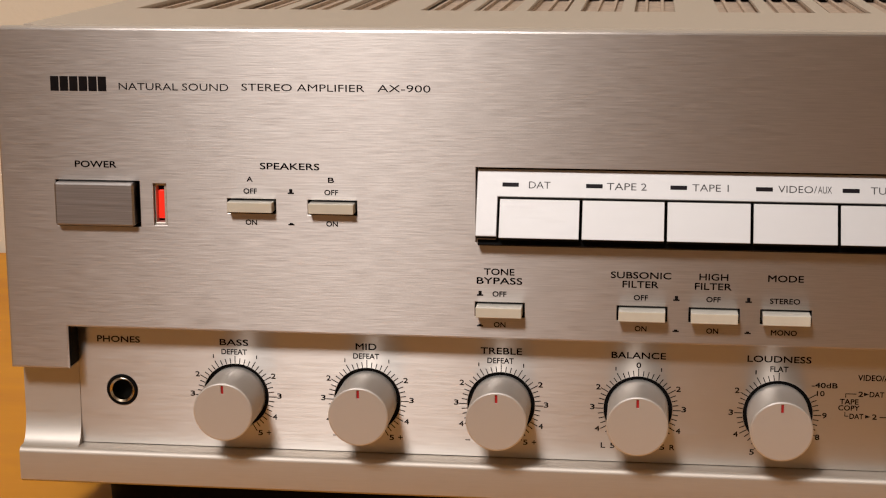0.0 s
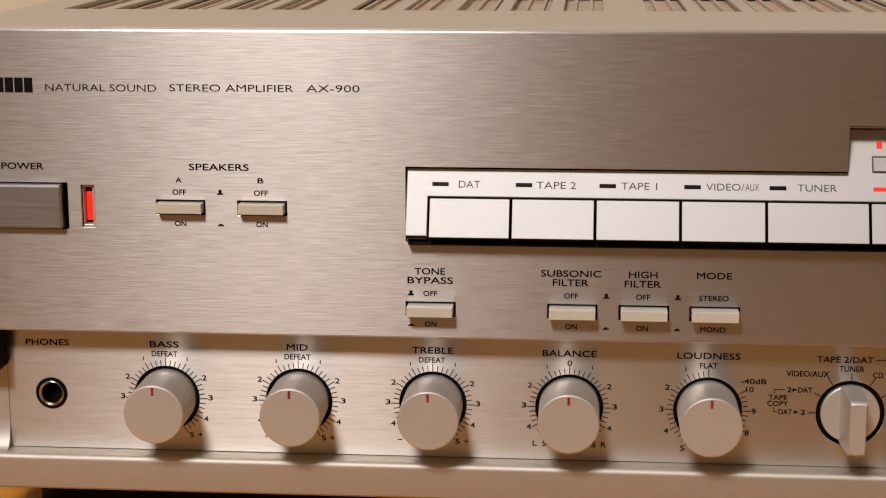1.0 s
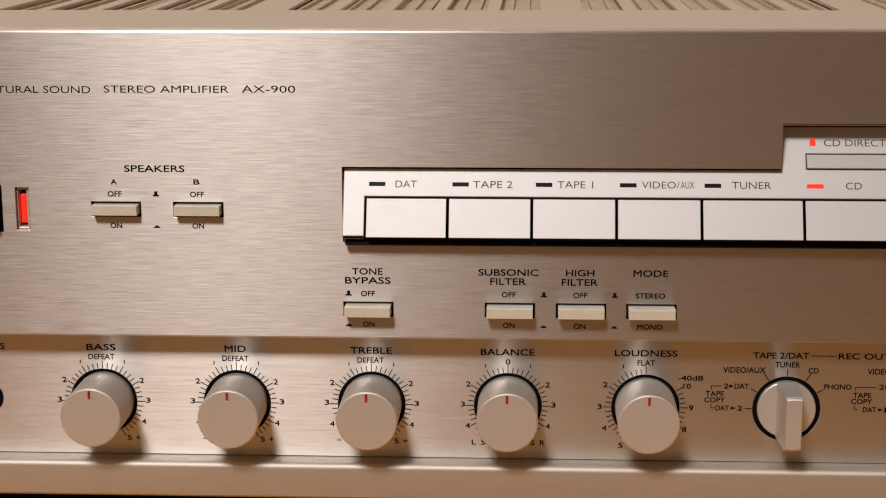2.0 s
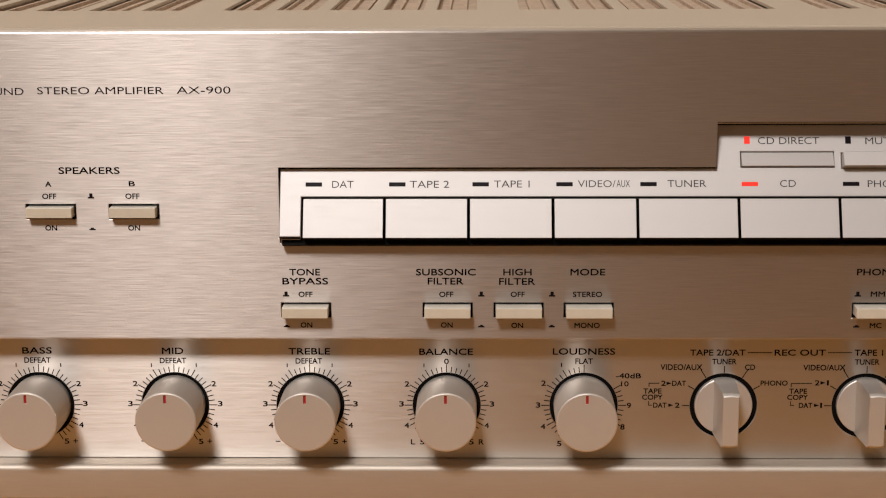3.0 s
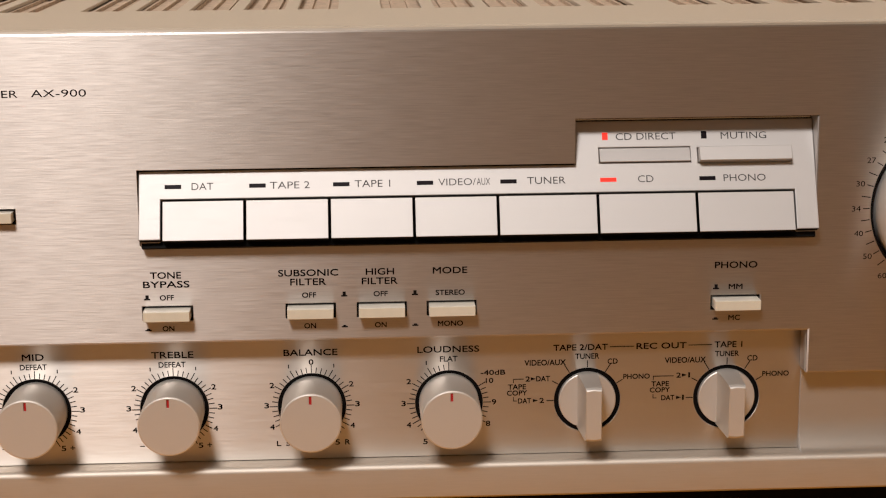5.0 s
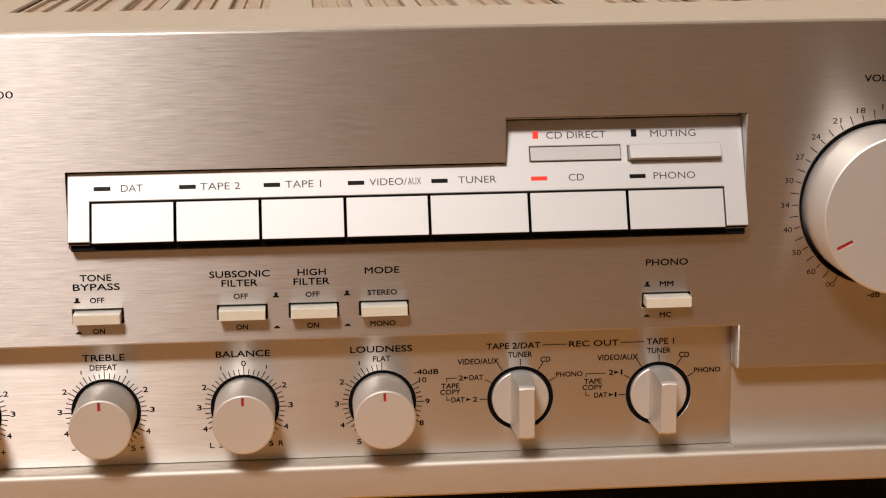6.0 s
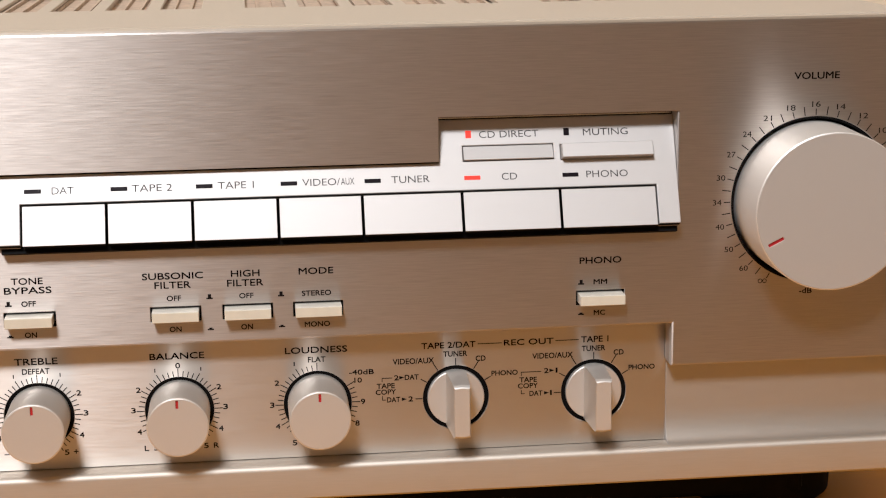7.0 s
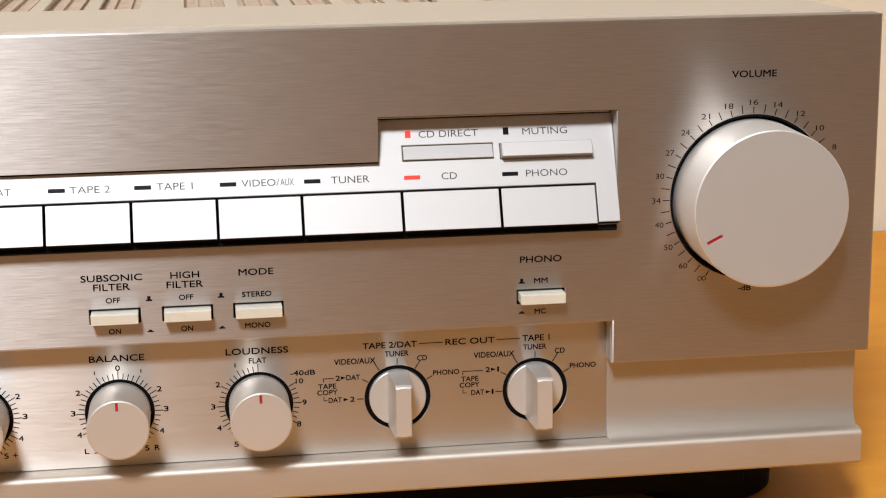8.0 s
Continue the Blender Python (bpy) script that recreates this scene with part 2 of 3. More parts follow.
# faceplate: a thick brushed plate, notched below for the control panel
outline = [(0, 44.7), (19.0, 44.7), (19.0, 58.5), (350.8, 58.5), (350.8, 44.7), (435, 44.7), (435, 152), (0, 152)]
openings = [rect(x - 7.6, x + 7.6, z - 2.35, z + 2.35) for x, z in SWITCHES]
openings.append(rect(17.3, 44.1, 90.9, 105.4))
openings.append(rect(48.3, 52.4, 91.6, 104.7))
openings.append([(148.0, 88.4), (352.0, 88.4), (352.0, 125.0), (278.4, 125.0), (278.4, 111.5), (148.0, 111.5)])
openings.append(ring_loop(VOLUME_X, VOLUME_Z, 26.0, 96))
faceplate = part("faceplate", sheet(outline, openings, 0.0, 8.2, 0.5, 0.12), FACE, amplifier, "brushed champagne metal faceplate with black lettering", smooth=False)

# lower trim: end pieces with a cove that runs out into the lip, and the lip below them
cove = [(8.3, 45.0), (8.3, 28.0)] + [(8.3 - 4.9 * (1 - math.cos(a)), 28.0 - 10.5 * math.sin(a)) for a in [k * math.pi / 2 / 12 for k in range(1, 13)]]
back = [(16, 17.5), (16, 45.0)]
part("trim_end", extrude_x(cove + back, 0.6, 19.1), ENDS, amplifier)
part("trim_end", extrude_x(cove + back, 351.42, 434.0), ENDS, amplifier)
# brighter skin on the right end's left face: lamp light put into its metal
part("end_lit_side", extrude_x(cove + back, 351.3, 351.41), PLATE, amplifier)
rounding = [(1.5 + 1.9 * (1 - math.sin(a)), 15.6 + 1.9 * math.cos(a)) for a in [k * math.pi / 2 / 6 for k in range(7)]]
part("lip", extrude_x([(16, 17.5)] + rounding + [(1.5, 6.7), (2.2, 6.0), (16, 6.0)], 0.3, 434.7), TRIM, amplifier)

# control panel: the recessed strip that carries the small knobs
holes = [ring_loop(x, KNOB_Z, 10.6) for x in KNOBS] + [ring_loop(x, KNOB_Z, 10.45) for x in SELECTORS] + [ring_loop(33.1, 35.7, 5.1, 48)]
control_panel = part("control_panel", sheet(rect(19.1, 351.3, 17.7, 62.0), holes, 8.6, 9.3, 0.1), INSERT, amplifier, "satin champagne strip with printed scales", smooth=False)

# black strip painted in as shade on the notch wall turned from the lamp
part("notch_shade", boxmm(19.02, 19.3, 0.8, 8.4, 45.3, 58.4), BLACK, amplifier)

# chassis, dark behind the openings, and the feet
part("chassis", boxmm(3, 432, 16.2, 372, 4.5, 140, bevel=0.8), BLACK, amplifier, "black steel chassis")
part("front_frame", boxmm(2, 433, 13.5, 16.1, 19, 148), BLACK, amplifier)
foot_mesh = mesh_of("foot", lathe([(0, -12), (25, -12), (26, -11), (26.5, 0), (26.5, 8)], 48), BLACK)
for x, y in ((41, 52), (394, 52), (41, 330), (394, 330)):
    share("foot", foot_mesh, amplifier, pose(x * MM, y * MM, -3 * MM, 90))

# chassis bottom, drawn low so its black also fills in the shadow beneath
part("base_pan_shade", boxmm(36, 404, 26, 340, -10, 4.4, bevel=2.0), BLACK, amplifier)

# cover with its rows of vent slots
slots = []
for left in (13.0, 117.5, 222.5, 328.0):
    for k in range(5):
        a = left + k * 18.9
        slots.append(rect(a, a + 14.2, 104.0, 196))
cover_bm = sheet(rect(-3.0, 438.0, 34, 372), slots, -150.4, -149.2, 0.3)
for v in cover_bm.verts:
    v.co = (v.co.x, v.co.z, -v.co.y)
cover = part("cover", cover_bm, COVER, amplifier, "champagne painted metal cover with vent slots", smooth=False)
part("side_panel", boxmm(-3, -1.6, 34, 372, 8, 149.2), COVER, amplifier)
part("side_panel", boxmm(436.6, 438, 34, 372, 8, 149.2), COVER, amplifier)
part("top_rail", boxmm(0.5, 434.5, 8.2, 33.8, 146, 150.2, bevel=0.4), COVER, amplifier)
heat_sink = part("heat_sink", boxmm(8, 427, 96, 210, 141, 147.6), SINK, amplifier)
fin_mesh = mesh_of("fin", boxmm(-0.6, 0.6, 97, 208, 147.5, 148.9), SINK)
for k in range(70):
    share("fin", fin_mesh, heat_sink, pose((11 + 6.0 * k) * MM, 0, 0))

# ---------- faceplate: print ----------
for text, cx, cz, w, h in (
    ("NATURAL SOUND", 55.8, 134.5, 34.1, 2.15), ("STEREO AMPLIFIER", 95.7, 134.7, 37.6, 2.15), ("AX-900", 126.4, 134.8, 16.0, 2.15),
    ("POWER", 30.4, 110.4, 13.1, 2.0), ("SPEAKERS", 91.2, 110.7, 18.3, 2.0),
    ("A", 78.7, 106.6, 1.8, 1.5), ("OFF", 78.8, 102.9, 4.2, 1.6), ("ON", 78.9, 93.2, 3.5, 1.6),
    ("B", 103.9, 106.7, 1.8, 1.5), ("OFF", 103.9, 102.9, 4.2, 1.6), ("ON", 104.0, 93.2, 3.5, 1.6),
    ("TONE", 155.2, 79.5, 9.2, 2.0), ("BYPASS", 155.3, 76.7, 13.8, 2.0), ("OFF", 155.3, 72.6, 4.2, 1.6), ("ON", 155.4, 63.0, 3.5, 1.6),
    ("SUBSONIC", 197.9, 79.5, 18.0, 2.0), ("FILTER", 197.8, 76.7, 10.7, 2.0), ("OFF", 198.0, 72.6, 4.2, 1.6), ("ON", 198.1, 63.0, 3.5, 1.6),
    ("HIGH", 219.5, 79.5, 8.5, 2.0), ("FILTER", 219.4, 76.6, 10.8, 2.0), ("OFF", 219.6, 72.6, 4.2, 1.6), ("ON", 219.5, 62.9, 3.5, 1.6),
    ("MODE", 240.7, 79.5, 10.4, 2.0), ("STEREO", 240.7, 72.6, 8.8, 1.6), ("MONO", 240.7, 62.9, 7.6, 1.6),
    ("PHONO", 328.0, 79.5, 13.0, 2.0), ("MM", 328.0, 72.7, 4.2, 1.55), ("MC", 327.8, 62.9, 3.5, 1.55),
    ("VOLUME", 394.6, 134.7, 14.2, 2.1),
):
    lettering(text, cx, cz, w, h, 0.0, faceplate, None, -0.003 if h == 2.15 else 0.01)

# maker's mark as six plain black blocks
for k in range(6):
    a = 17.1 + k * 3.0
    b = boxmm(a + 0.15, a + 2.75, -0.08, 0.02, 132.9, 137.4)
    part("mark_block", b, INK, faceplate)

# push-switch symbols: knob out and knob in
for cx in (91.4, 149.4, 208.6, 230.0, 322.0):
    high = 102.2 if cx < 100 else 71.9
    low = 92.5 if cx < 100 else 62.3
    b = bmesh.new()
    bar(b, cx - 0.95, high + 0.25, cx + 0.95, high + 0.25, 0.45, 0.0)
    bar(b, cx, high + 0.3, cx, high + 1.55, 0.95, -0.004)
    part("out_symbol", b, INK, faceplate)
    b = bmesh.new()
    bar(b, cx - 0.95, low + 0.2, cx + 0.95, low + 0.2, 0.4, 0.0)
    bar(b, cx, low + 0.2, cx, low + 0.75, 0.95, -0.004)
    part("in_symbol", b, INK, faceplate)

# volume scale: a tick every 7.5 degrees
b = bmesh.new()
for k in range(-20, 9):
    a = math.radians(7.5 * k)
    s, c = math.sin(a), math.cos(a)
    r0, r1 = (26.3, 28.3) if k % 2 == 0 else (26.4, 29.1)
    bar(b, VOLUME_X + r0 * s, VOLUME_Z + r0 * c, VOLUME_X + r1 * s, VOLUME_Z + r1 * c, 0.27, 0.0)
part("tick_scale", b, INK, faceplate)
VALUES = ["60", "50", "40", "34", "30", "27", "24", "21", "18", "16", "14", "12", "10", "8"]
for k, text in enumerate(VALUES):
    a = math.radians(-135 + 15 * k)
    lettering(text, VOLUME_X + 30.4 * math.sin(a), VOLUME_Z + 29.7 * math.cos(a), 1.35 * len(text), 1.7, 0.0, faceplate, None, -0.001)
b = bmesh.new()
for cx in (378.6, 380.0):
    pts = ring_loop(cx, 70.9, 0.62, 14)
    for k in range(14):
        bar(b, *pts[k - 1], *pts[k], 0.2, 0.0)
part("infinity_mark", b, INK, faceplate)
lettering("-dB", 393.3, 67.3, 4.0, 1.7, 0.0, faceplate)

# ---------- faceplate: power button and its lamp ----------
part("power_button", boxmm(17.75, 42.9, -3.0, 12, 91.55, 104.95, bevel=0.6, segments=1), POWER, amplifier, "dark grey brushed power button")
power_indicator = part("power_indicator", sheet(rect(48.36, 52.34, 91.66, 104.64), [rect(48.7, 51.4, 92.3, 103.9)], 1.2, 9.0, 0.25), COVER, amplifier, "champagne window round a red lamp", smooth=False)
part("window_back", boxmm(48.72, 51.38, 4.6, 8.9, 92.35, 103.85), BLACK, power_indicator)
part("lamp", boxmm(49.1, 50.85, 2.8, 4.58, 93.3, 102.1, bevel=0.2), LIT, power_indicator, "glowing red lamp")

part("bezel", sheet(rect(17.36, 44.04, 90.96, 105.34), [rect(17.6, 43.8, 91.15, 105.15)], 0.3, 9.0, 0.03), BLACK, amplifier, smooth=False)

# push switches
switch_mesh = mesh_of("push_switch", boxmm(-6.95, 6.95, -4.6, 12, -1.45, 1.62, bevel=0.1, segments=1), IVORY)
cap_mesh = mesh_of("cap", boxmm(-6.9, 6.9, -4.95, -4.62, -1.43, 1.6, bevel=0.12, segments=1), CREAM)
bezel_mesh = mesh_of("bezel", sheet(rect(-7.54, 7.54, -2.3, 2.3), [rect(-7.3, 7.3, -2.08, 2.08)], 0.3, 9.0, 0.03), BLACK, False)
for x, z in SWITCHES:
    share("bezel", bezel_mesh, amplifier, pose(x * MM, 0, z * MM))
    # the two loudspeaker switches are pressed in
    k = share("push_switch", switch_mesh, amplifier, pose(x * MM, 1.7 * MM if z > 90 else 0, z * MM))
    share("cap", cap_mesh, k, pose(0, 0, 0))

# ---------- the slanted source selector ----------
SLANT = math.degrees(math.atan(14 / 33))
COS = math.cos(math.radians(SLANT))


def up(z):
    """Height on the slanted plate, along its slope, of a point at height z."""
    return (z - 92.0) / COS


comb = [(148.4, up(91.7)), (154.8, up(91.7)), (154.8, up(102.9)), (344.9, up(102.9)), (344.9, up(91.7)), (351.5, up(91.7)),
        (351.5, up(123.1)), (278.7, up(123.1)), (278.7, up(110.8)), (148.4, up(110.8))]
pockets = [rect(285.95, 313.85, up(111.05), up(115.55)), rect(315.85, 344.25, up(110.7), up(115.2))]
selector_plate = part("selector_plate", sheet(comb, pockets, 0.0, 3.0, 0.2), PLATE, amplifier, "bright satin slanted plate with source buttons", smooth=False)
selector_plate.matrix_local = pose(0, -6 * MM, 92 * MM, -SLANT)
part("button_tray", boxmm(148.2, 351.8, 0.6, 13, 88.5, 88.9), BLACK, amplifier)
part("button_well", boxmm(149, 351, 3.1, 5.0, up(90.0), up(112)), BLACK, selector_plate)
part("button_well", boxmm(280, 351, 3.1, 5.0, up(112.2), up(126)), BLACK, selector_plate)
EDGES = [155.1, 179.75, 204.8, 229.9, 255.0, 285.0, 314.85, 344.6]
for a, c in zip(EDGES, EDGES[1:]):
    part("source_button", boxmm(a + 0.45, c - 0.45, -0.55, 3.0, up(91.2) + 0.03, up(102.15) - 0.03), BLACK, selector_plate)
    part("button_cap", boxmm(a + 0.42, c - 0.42, -0.8, -0.56, up(91.2), up(102.15), bevel=0.1), PLATE, selector_plate)
# thin black strips stand in for shade along the legs' lower edges
for a, c in ((148.5, 154.7), (345.0, 351.4)):
    part("edge_shade", boxmm(a, c, 0.2, 2.95, up(91.7) - 0.08, up(91.7) - 0.005), BLACK, selector_plate)
part("top_strip", boxmm(279.3, 351.2, 7.7, 8.1, 123.35, 123.75), STEEL, amplifier)
# bright sheet added over the opening's right wall, standing in for light on it
part("opening_lit_wall", boxmm(351.62, 351.96, 0.35, 8.15, 92.0, 124.6), PLATE, amplifier)


def wedge(x0, x1, z0, z1, low, high):
    """A button whose face leans: its lower edge stands out by low, its upper edge by high."""
    bm = boxmm(x0, x1, -1, 3, up(z0), up(z1), bevel=0.0)
    for v in bm.verts:
        if v.co.y < 0:
            v.co.y = -(low if v.co.z < up((z0 + z1) / 2) * MM else high) * MM
    bmesh.ops.bevel(bm, geom=bm.edges[:], offset=0.12 * MM, segments=1, affect="EDGES")
    return bm


part("direct_button", wedge(286.15, 313.65, 111.25, 115.35, 1.0, -0.2), PLATE, selector_plate)
part("muting_button", wedge(316.05, 344.05, 110.85, 114.95, 3.2, 2.5), PLATE, selector_plate)
for text, cx, cz, w, mat in (
    ("DAT", 167.2, 106.4, 6.4, GREY_INK), ("TAPE 2", 193.1, 106.4, 11.8, GREY_INK), ("TAPE 1", 217.7, 106.45, 10.6, GREY_INK),
    ("VIDEO/", 243.0, 106.5, 11.2, GREY_INK), ("AUX", 250.9, 106.5, 4.0, GREY_INK), ("TUNER", 269.8, 106.5, 11.5, GREY_INK),
    ("CD", 299.8, 106.5, 4.7, GREY_INK), ("PHONO", 329.8, 106.4, 12.8, GREY_INK), ("CD DIRECT", 300.4, 118.6, 18.2, GREY_INK),
    ("MUTING", 330.2, 118.5, 13.9, GREY_INK),
):
    lettering(text, cx, up(cz), w, 1.95 / COS, 0.0, selector_plate, mat, -0.006)
for cx, lit in ((158.5, 0), (183.5, 0), (208.4, 0), (233.4, 0), (258.4, 0), (288.5, 1), (318.5, 0)):
    part("indicator", boxmm(cx - 2.45, cx + 2.45, -0.1, 0.5, up(105.8), up(106.95), bevel=0.05), LIT if lit else DARK_LAMP, selector_plate, "glowing red indicator" if lit else "")
for cx, lit in ((288.0, 1), (318.1, 0)):
    part("indicator", boxmm(cx - 0.85, cx + 0.85, -0.1, 0.5, up(117.7), up(119.8), bevel=0.05), LIT if lit else DARK_LAMP, selector_plate, "glowing red indicator" if lit else "")
for a, c in ((148.6, 154.6), (345.0, 351.3)):
    part("plate_foot", boxmm(a, c, -3.4, 8, 88.9, 90.9, bevel=0.2), POWER, amplifier)

# ---------- control panel: print ----------
SUB = 8.6
for text, cx, cz, w, h in (
    ("PHONES", 32.5, 52.5, 14.0, 2.0), ("BASS", 70.2, 52.5, 9.2, 2.0), ("MID", 112.6, 52.4, 6.6, 2.0), ("TREBLE", 155.2, 52.3, 12.9, 2.0),
    ("BALANCE", 197.7, 52.2, 16.6, 2.0), ("LOUDNESS", 240.4, 52.3, 19.2, 2.0),
    ("DEFEAT", 70.2, 49.4, 8.2, 1.7), ("DEFEAT", 112.6, 49.3, 8.2, 1.7), ("DEFEAT", 155.0, 49.2, 8.2, 1.7), ("0", 197.8, 49.1, 1.4, 1.7), ("FLAT", 240.5, 49.2, 5.4, 1.7),
    ("TAPE 2/DAT", 281.7, 52.0, 17.0, 1.9), ("REC OUT", 307.1, 52.0, 15.7, 1.9), ("TAPE 1", 328.2, 52.0, 8.7, 1.9),
    ("TUNER", 283.8, 49.1, 7.5, 1.7), ("TUNER", 327.8, 49.0, 7.5, 1.7), ("VIDEO/AUX", 270.6, 47.3, 12.9, 1.8), ("VIDEO/AUX", 314.7, 47.2, 12.9, 1.8),
    ("CD", 291.8, 47.3, 3.1, 1.7), ("CD", 335.9, 47.4, 3.2, 1.7), ("PHONO", 299.4, 42.2, 8.3, 1.6), ("PHONO", 343.4, 42.2, 8.4, 1.6),
    ("2", 265.2, 42.1, 1.4, 1.6), ("DAT", 270.0, 42.1, 4.3, 1.6), ("TAPE", 261.8, 39.6, 5.6, 1.6), ("COPY", 261.8, 37.6, 6.3, 1.6),
    ("DAT", 264.2, 35.0, 4.1, 1.6), ("2", 269.6, 35.0, 1.4, 1.6),
    ("2", 312.7, 42.3, 1.4, 1.6), ("1", 316.0, 42.3, 0.5, 1.6), ("TAPE", 306.9, 39.6, 5.5, 1.6), ("COPY", 306.8, 37.6, 6.3, 1.6),
    ("DAT", 309.4, 35.0, 4.1, 1.6), ("1", 314.2, 35.0, 0.5, 1.6),
    ("-40dB", 254.3, 44.5, 7.7, 1.6), ("10", 253.2, 41.9, 2.3, 1.6), ("9", 254.6, 34.9, 1.3, 1.7), ("8", 252.7, 27.9, 1.3, 1.7),
    ("1", 233.5, 48.0, 0.32, 1.2), ("2", 228.0, 42.1, 1.4, 1.65), ("3", 226.3, 35.0, 1.3, 1.65), ("4", 227.9, 28.0, 1.4, 1.65), ("5", 233.0, 22.4, 1.4, 1.7),
):
    lettering(text, cx, cz, w, h, SUB, control_panel)
for n, kx in enumerate(KNOBS[:4]):
    for side in (-1, 1):
        for text, dx, dz in (("1", 7.0, 12.9), ("2", 12.3, 6.9), ("3", 14.1, 0.4), ("4", 12.5, -6.6), ("5", 7.7, -12.0)):
            if side == -1 and text == "5" and n < 3:
                continue
            lettering(text, kx + side * dx, KNOB_Z + dz, 0.32 if text == "1" else 1.4, 1.2 if text == "1" else 1.65, SUB, control_panel, None, -0.001 if text == "1" else 0.01)
    if n < 3:
        b = bmesh.new()
        bar(b, kx + 9.7, KNOB_Z - 11.9, kx + 11.2, KNOB_Z - 11.9, 0.28, SUB)
        bar(b, kx + 10.45, KNOB_Z - 11.2, kx + 10.45, KNOB_Z - 12.6, 0.28, SUB - 0.004)
        part("plus_mark", b, INK, control_panel)
        b = bmesh.new()
        bar(b, kx - 11.2, KNOB_Z - 11.9, kx - 9.7, KNOB_Z - 11.9, 0.28, SUB)
        part("minus_mark", b, INK, control_panel)
    else:
        lettering("L", kx - 10.6, KNOB_Z - 12.0, 1.3, 1.65, SUB, control_panel)
        lettering("R", kx + 10.8, KNOB_Z - 12.0, 1.5, 1.65, SUB, control_panel)
for n, kx in enumerate(KNOBS):
    b = bmesh.new()
    for k in range(-20, 21):
        if n == 4 and 0 < k < 8:
            continue
        a = math.radians(7.5 * k)
        s, c = math.sin(a), math.cos(a)
        r1 = 13.2 if k % 4 == 0 else 12.5
        bar(b, kx + 10.7 * s, KNOB_Z + 10.7 * c, kx + r1 * s, KNOB_Z + r1 * c, 0.27, SUB)
    part("tick_scale", b, INK, control_panel)
for kx in SELECTORS:
    b = bmesh.new()
    for deg in (-90, -60, -32, 0, 32, 60):
        s, c = math.sin(math.radians(deg)), math.cos(math.radians(deg))
        r1 = 12.8 if abs(deg) != 32 else 13.6
        bar(b, kx + 10.6 * s, KNOB_Z + 10.6 * c, kx + r1 * s, KNOB_Z + r1 * c, 0.28, SUB)
    # bracket that ties the two copy settings together
    left = kx - 23.2
    bar(b, left, 40.9, left, 42.2, 0.24, SUB)
    bar(b, left - 0.12, 42.1, left + 3.2 if kx < 300 else left + 6.4, 42.1, 0.24, SUB - 0.004)
    bar(b, left, 36.3, left, 34.9, 0.24, SUB)
    bar(b, left - 0.12, 35.0, left + 1.1, 35.0, 0.24, SUB - 0.004)
    part("tick_scale", b, INK, control_panel)
for cx, cz in ((266.9, 42.1), (267.6, 35.0), (314.5, 42.3), (312.8, 35.0)):
    b = bmesh.new()
    a = [b.verts.new((x * MM, (SUB - 0.07) * MM, z * MM)) for x, z in ((cx - 0.8, cz - 0.55), (cx + 0.8, cz), (cx - 0.8, cz + 0.55))]
    c = [b.verts.new((v.co.x, (SUB + 0.02) * MM, v.co.z)) for v in a]
    b.faces.new(a), b.faces.new(c)
    for k in range(3):
        b.faces.new((a[k], a[(k + 1) % 3], c[(k + 1) % 3], c[k]))
    part("arrow_mark", b, INK, control_panel)
for x0, x1 in ((290.9, 298.5), (315.6, 323.0)):
    b = bmesh.new()
    bar(b, x0, 52.0, x1, 52.0, 0.24, SUB)
    part("rule_mark", b, INK, control_panel)

# ---------- knobs ----------
collar_mesh = mesh_of("collar", lathe([(11.4, 9.5), (8.0, 9.5), (8.0, 9.9), (11.4, 9.9), (11.4, 9.5)]), BLACK)
for kx in KNOBS + SELECTORS:
    share("collar", collar_mesh, amplifier, pose(kx * MM, 0, KNOB_Z * MM))
part("collar", lathe([(25.95, 0.4), (25.25, 0.4), (25.25, 10), (25.95, 10), (25.95, 0.4)], 96, cx=VOLUME_X, cz=VOLUME_Z), BLACK, amplifier)
knob_mesh = mesh_of("knob", lathe([(0, -8.5), (8.98, -8.5), (9.0, -9.0), (9.2, -8.94), (9.32, -8.6), (9.36, 12.5), (0, 12.5)]), SIDE)
face_mesh = mesh_of("face", sheet(ring_loop(0, 0, 8.97), [rect(-0.42, 0.42, 5.8, 8.5)], -9.1, -8.4, 0.12, 0.02), KNOB)
marker_mesh = mesh_of("marker", boxmm(-0.4, 0.4, -8.62, -8.52, 5.82, 8.48), RED)
for kx in KNOBS:
    k = share("knob", knob_mesh, amplifier, pose(kx * MM, 0, KNOB_Z * MM))
    share("face", face_mesh, k, pose(0, 0, 0))
    share("marker", marker_mesh, k, pose(0, 0, 0))

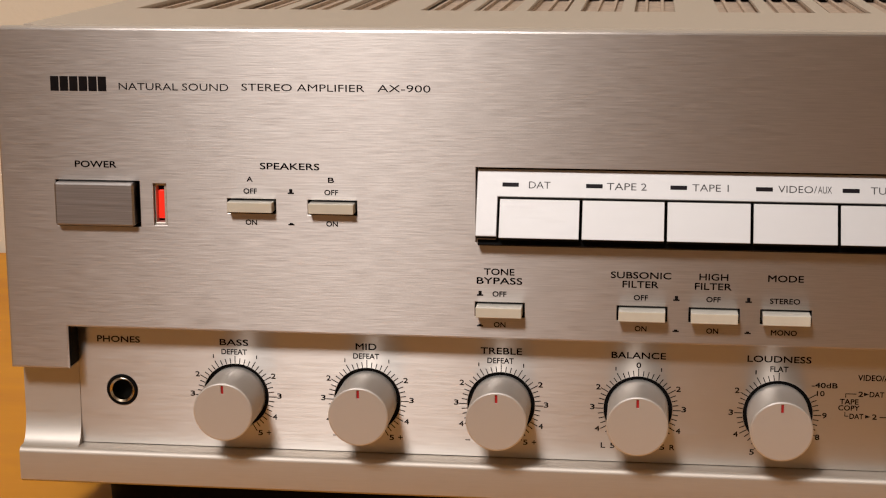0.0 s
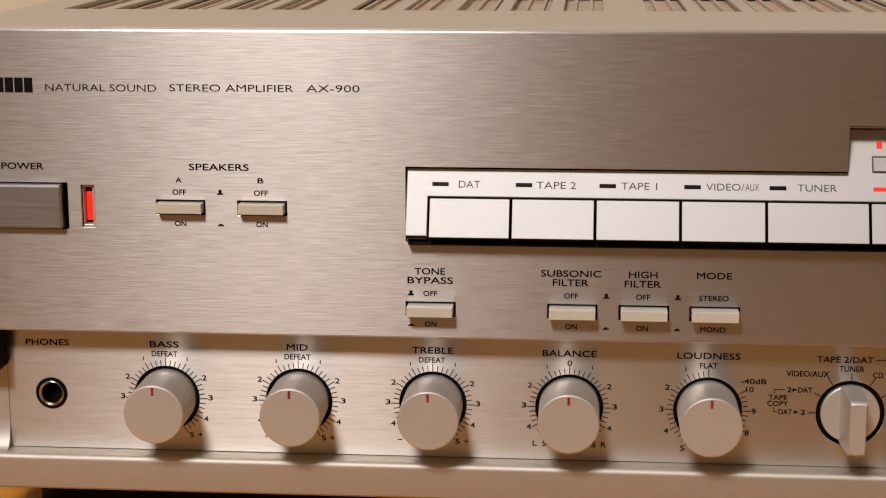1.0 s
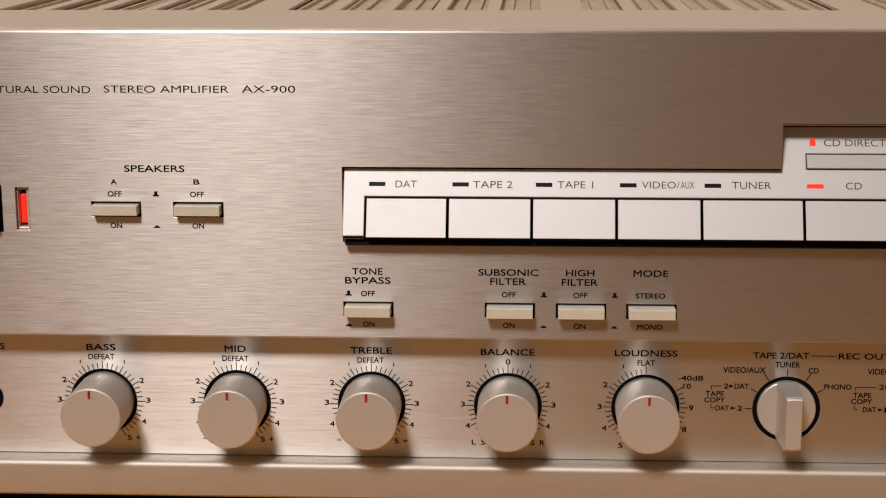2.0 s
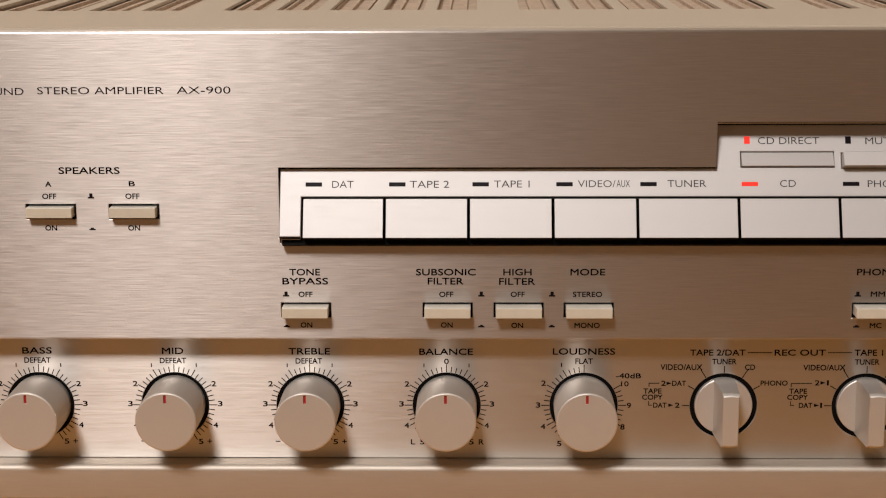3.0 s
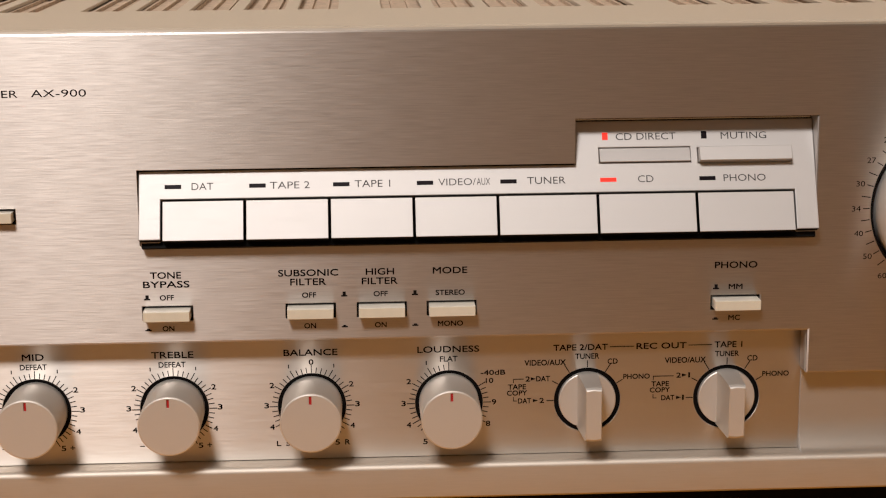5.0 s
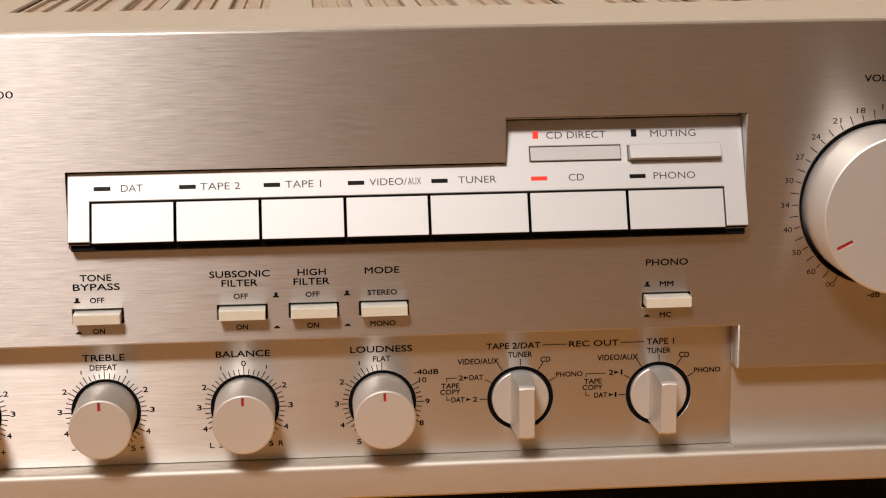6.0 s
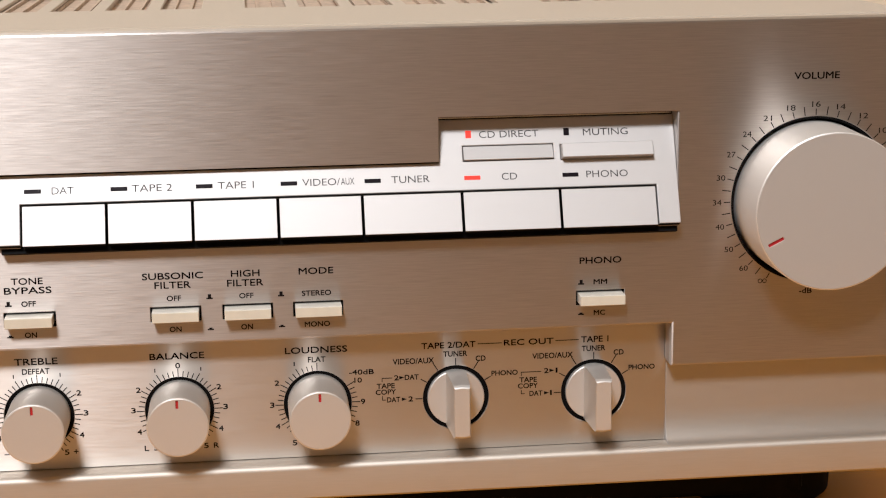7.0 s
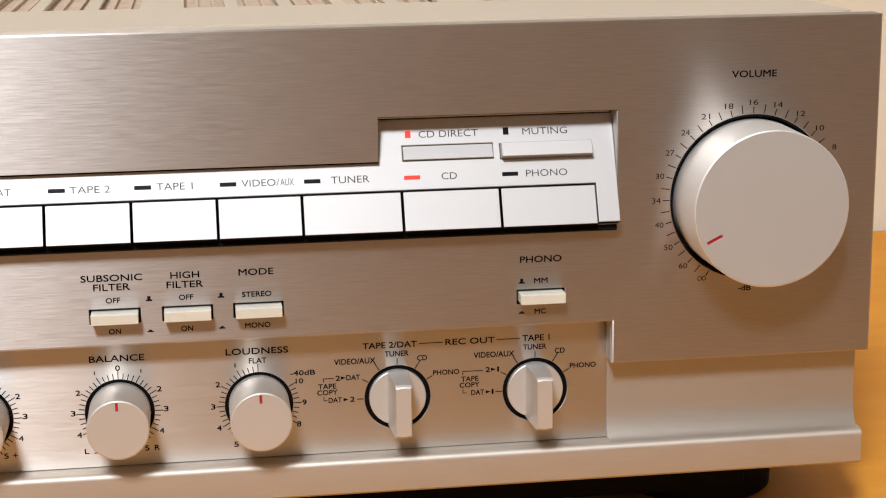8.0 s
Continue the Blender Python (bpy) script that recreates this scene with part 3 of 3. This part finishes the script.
volume_knob = part("volume_knob", lathe([(0, -19.5), (23.72, -19.5), (23.75, -20.0), (23.95, -19.9), (24.06, -19.6), (24.5, 12.5), (0, 12.5)], 128), VOLUME_SIDE, amplifier, "large satin volume knob")
volume_knob.matrix_local = pose(VOLUME_X * MM, 0, VOLUME_Z * MM)
SLOT = [(x * math.cos(math.radians(-116)) + z * math.sin(math.radians(-116)), z * math.cos(math.radians(-116)) - x * math.sin(math.radians(-116))) for x, z in rect(-0.55, 0.55, 17.0, 22.2)]
part("face", sheet(ring_loop(0, 0, 23.7, 128), [SLOT], -20.1, -19.4, 0.12, 0.02), KNOB, volume_knob)
part("marker", boxmm(-0.52, 0.52, -19.62, -19.52, 17.05, 22.15), RED, volume_knob).matrix_local = pose(0, 0, 0, 0, -116, 0)


def blade():
    """A selector's grip: wide at its root, narrow at its rounded tip."""
    bm = bmesh.new()
    rows = []
    for hx, hz, y in ((3.2, 8.75, 8.5), (2.6, 8.4, -6.6), (2.45, 7.9, -7.4), (2.2, 7.55, -7.7)):
        rows.append([bm.verts.new((x * MM, y * MM, z * MM)) for x, z in ((-hx, -hz), (0, -hz - 0.25), (hx, -hz), (hx, hz), (0, hz + 0.25), (-hx, hz))])
    for a, c in zip(rows, rows[1:]):
        for k in range(6):
            bm.faces.new((a[k], a[(k + 1) % 6], c[(k + 1) % 6], c[k]))
    bm.faces.new(rows[0]), bm.faces.new(rows[-1])
    return bm


dial_mesh = mesh_of("selector_knob", lathe([(0, 8.0), (8.6, 8.0), (8.9, 8.15), (9.0, 8.45), (9.0, 12.5), (0, 12.5)]), KNOB)
blade_mesh = mesh_of("grip", blade(), KNOB)
for kx in SELECTORS:
    k = share("selector_knob", dial_mesh, amplifier, pose(kx * MM, 0, KNOB_Z * MM))
    share("grip", blade_mesh, k, pose(0, 0, 0))

# headphone socket
jack = part("headphone_jack", lathe([(5.0, 12.0), (5.0, 8.3), (4.7, 8.0), (4.2, 8.0), (4.1, 9.2), (4.1, 12.5)], 48), BLACK, amplifier, "round black headphone socket with a nickel sleeve")
part("sleeve", lathe([(4.08, 12.4), (4.08, 8.1), (3.9, 8.0), (3.3, 8.5), (3.2, 13.0)], 48), STEEL, jack)
jack.matrix_local = pose(33.1 * MM, 0, 35.7 * MM)
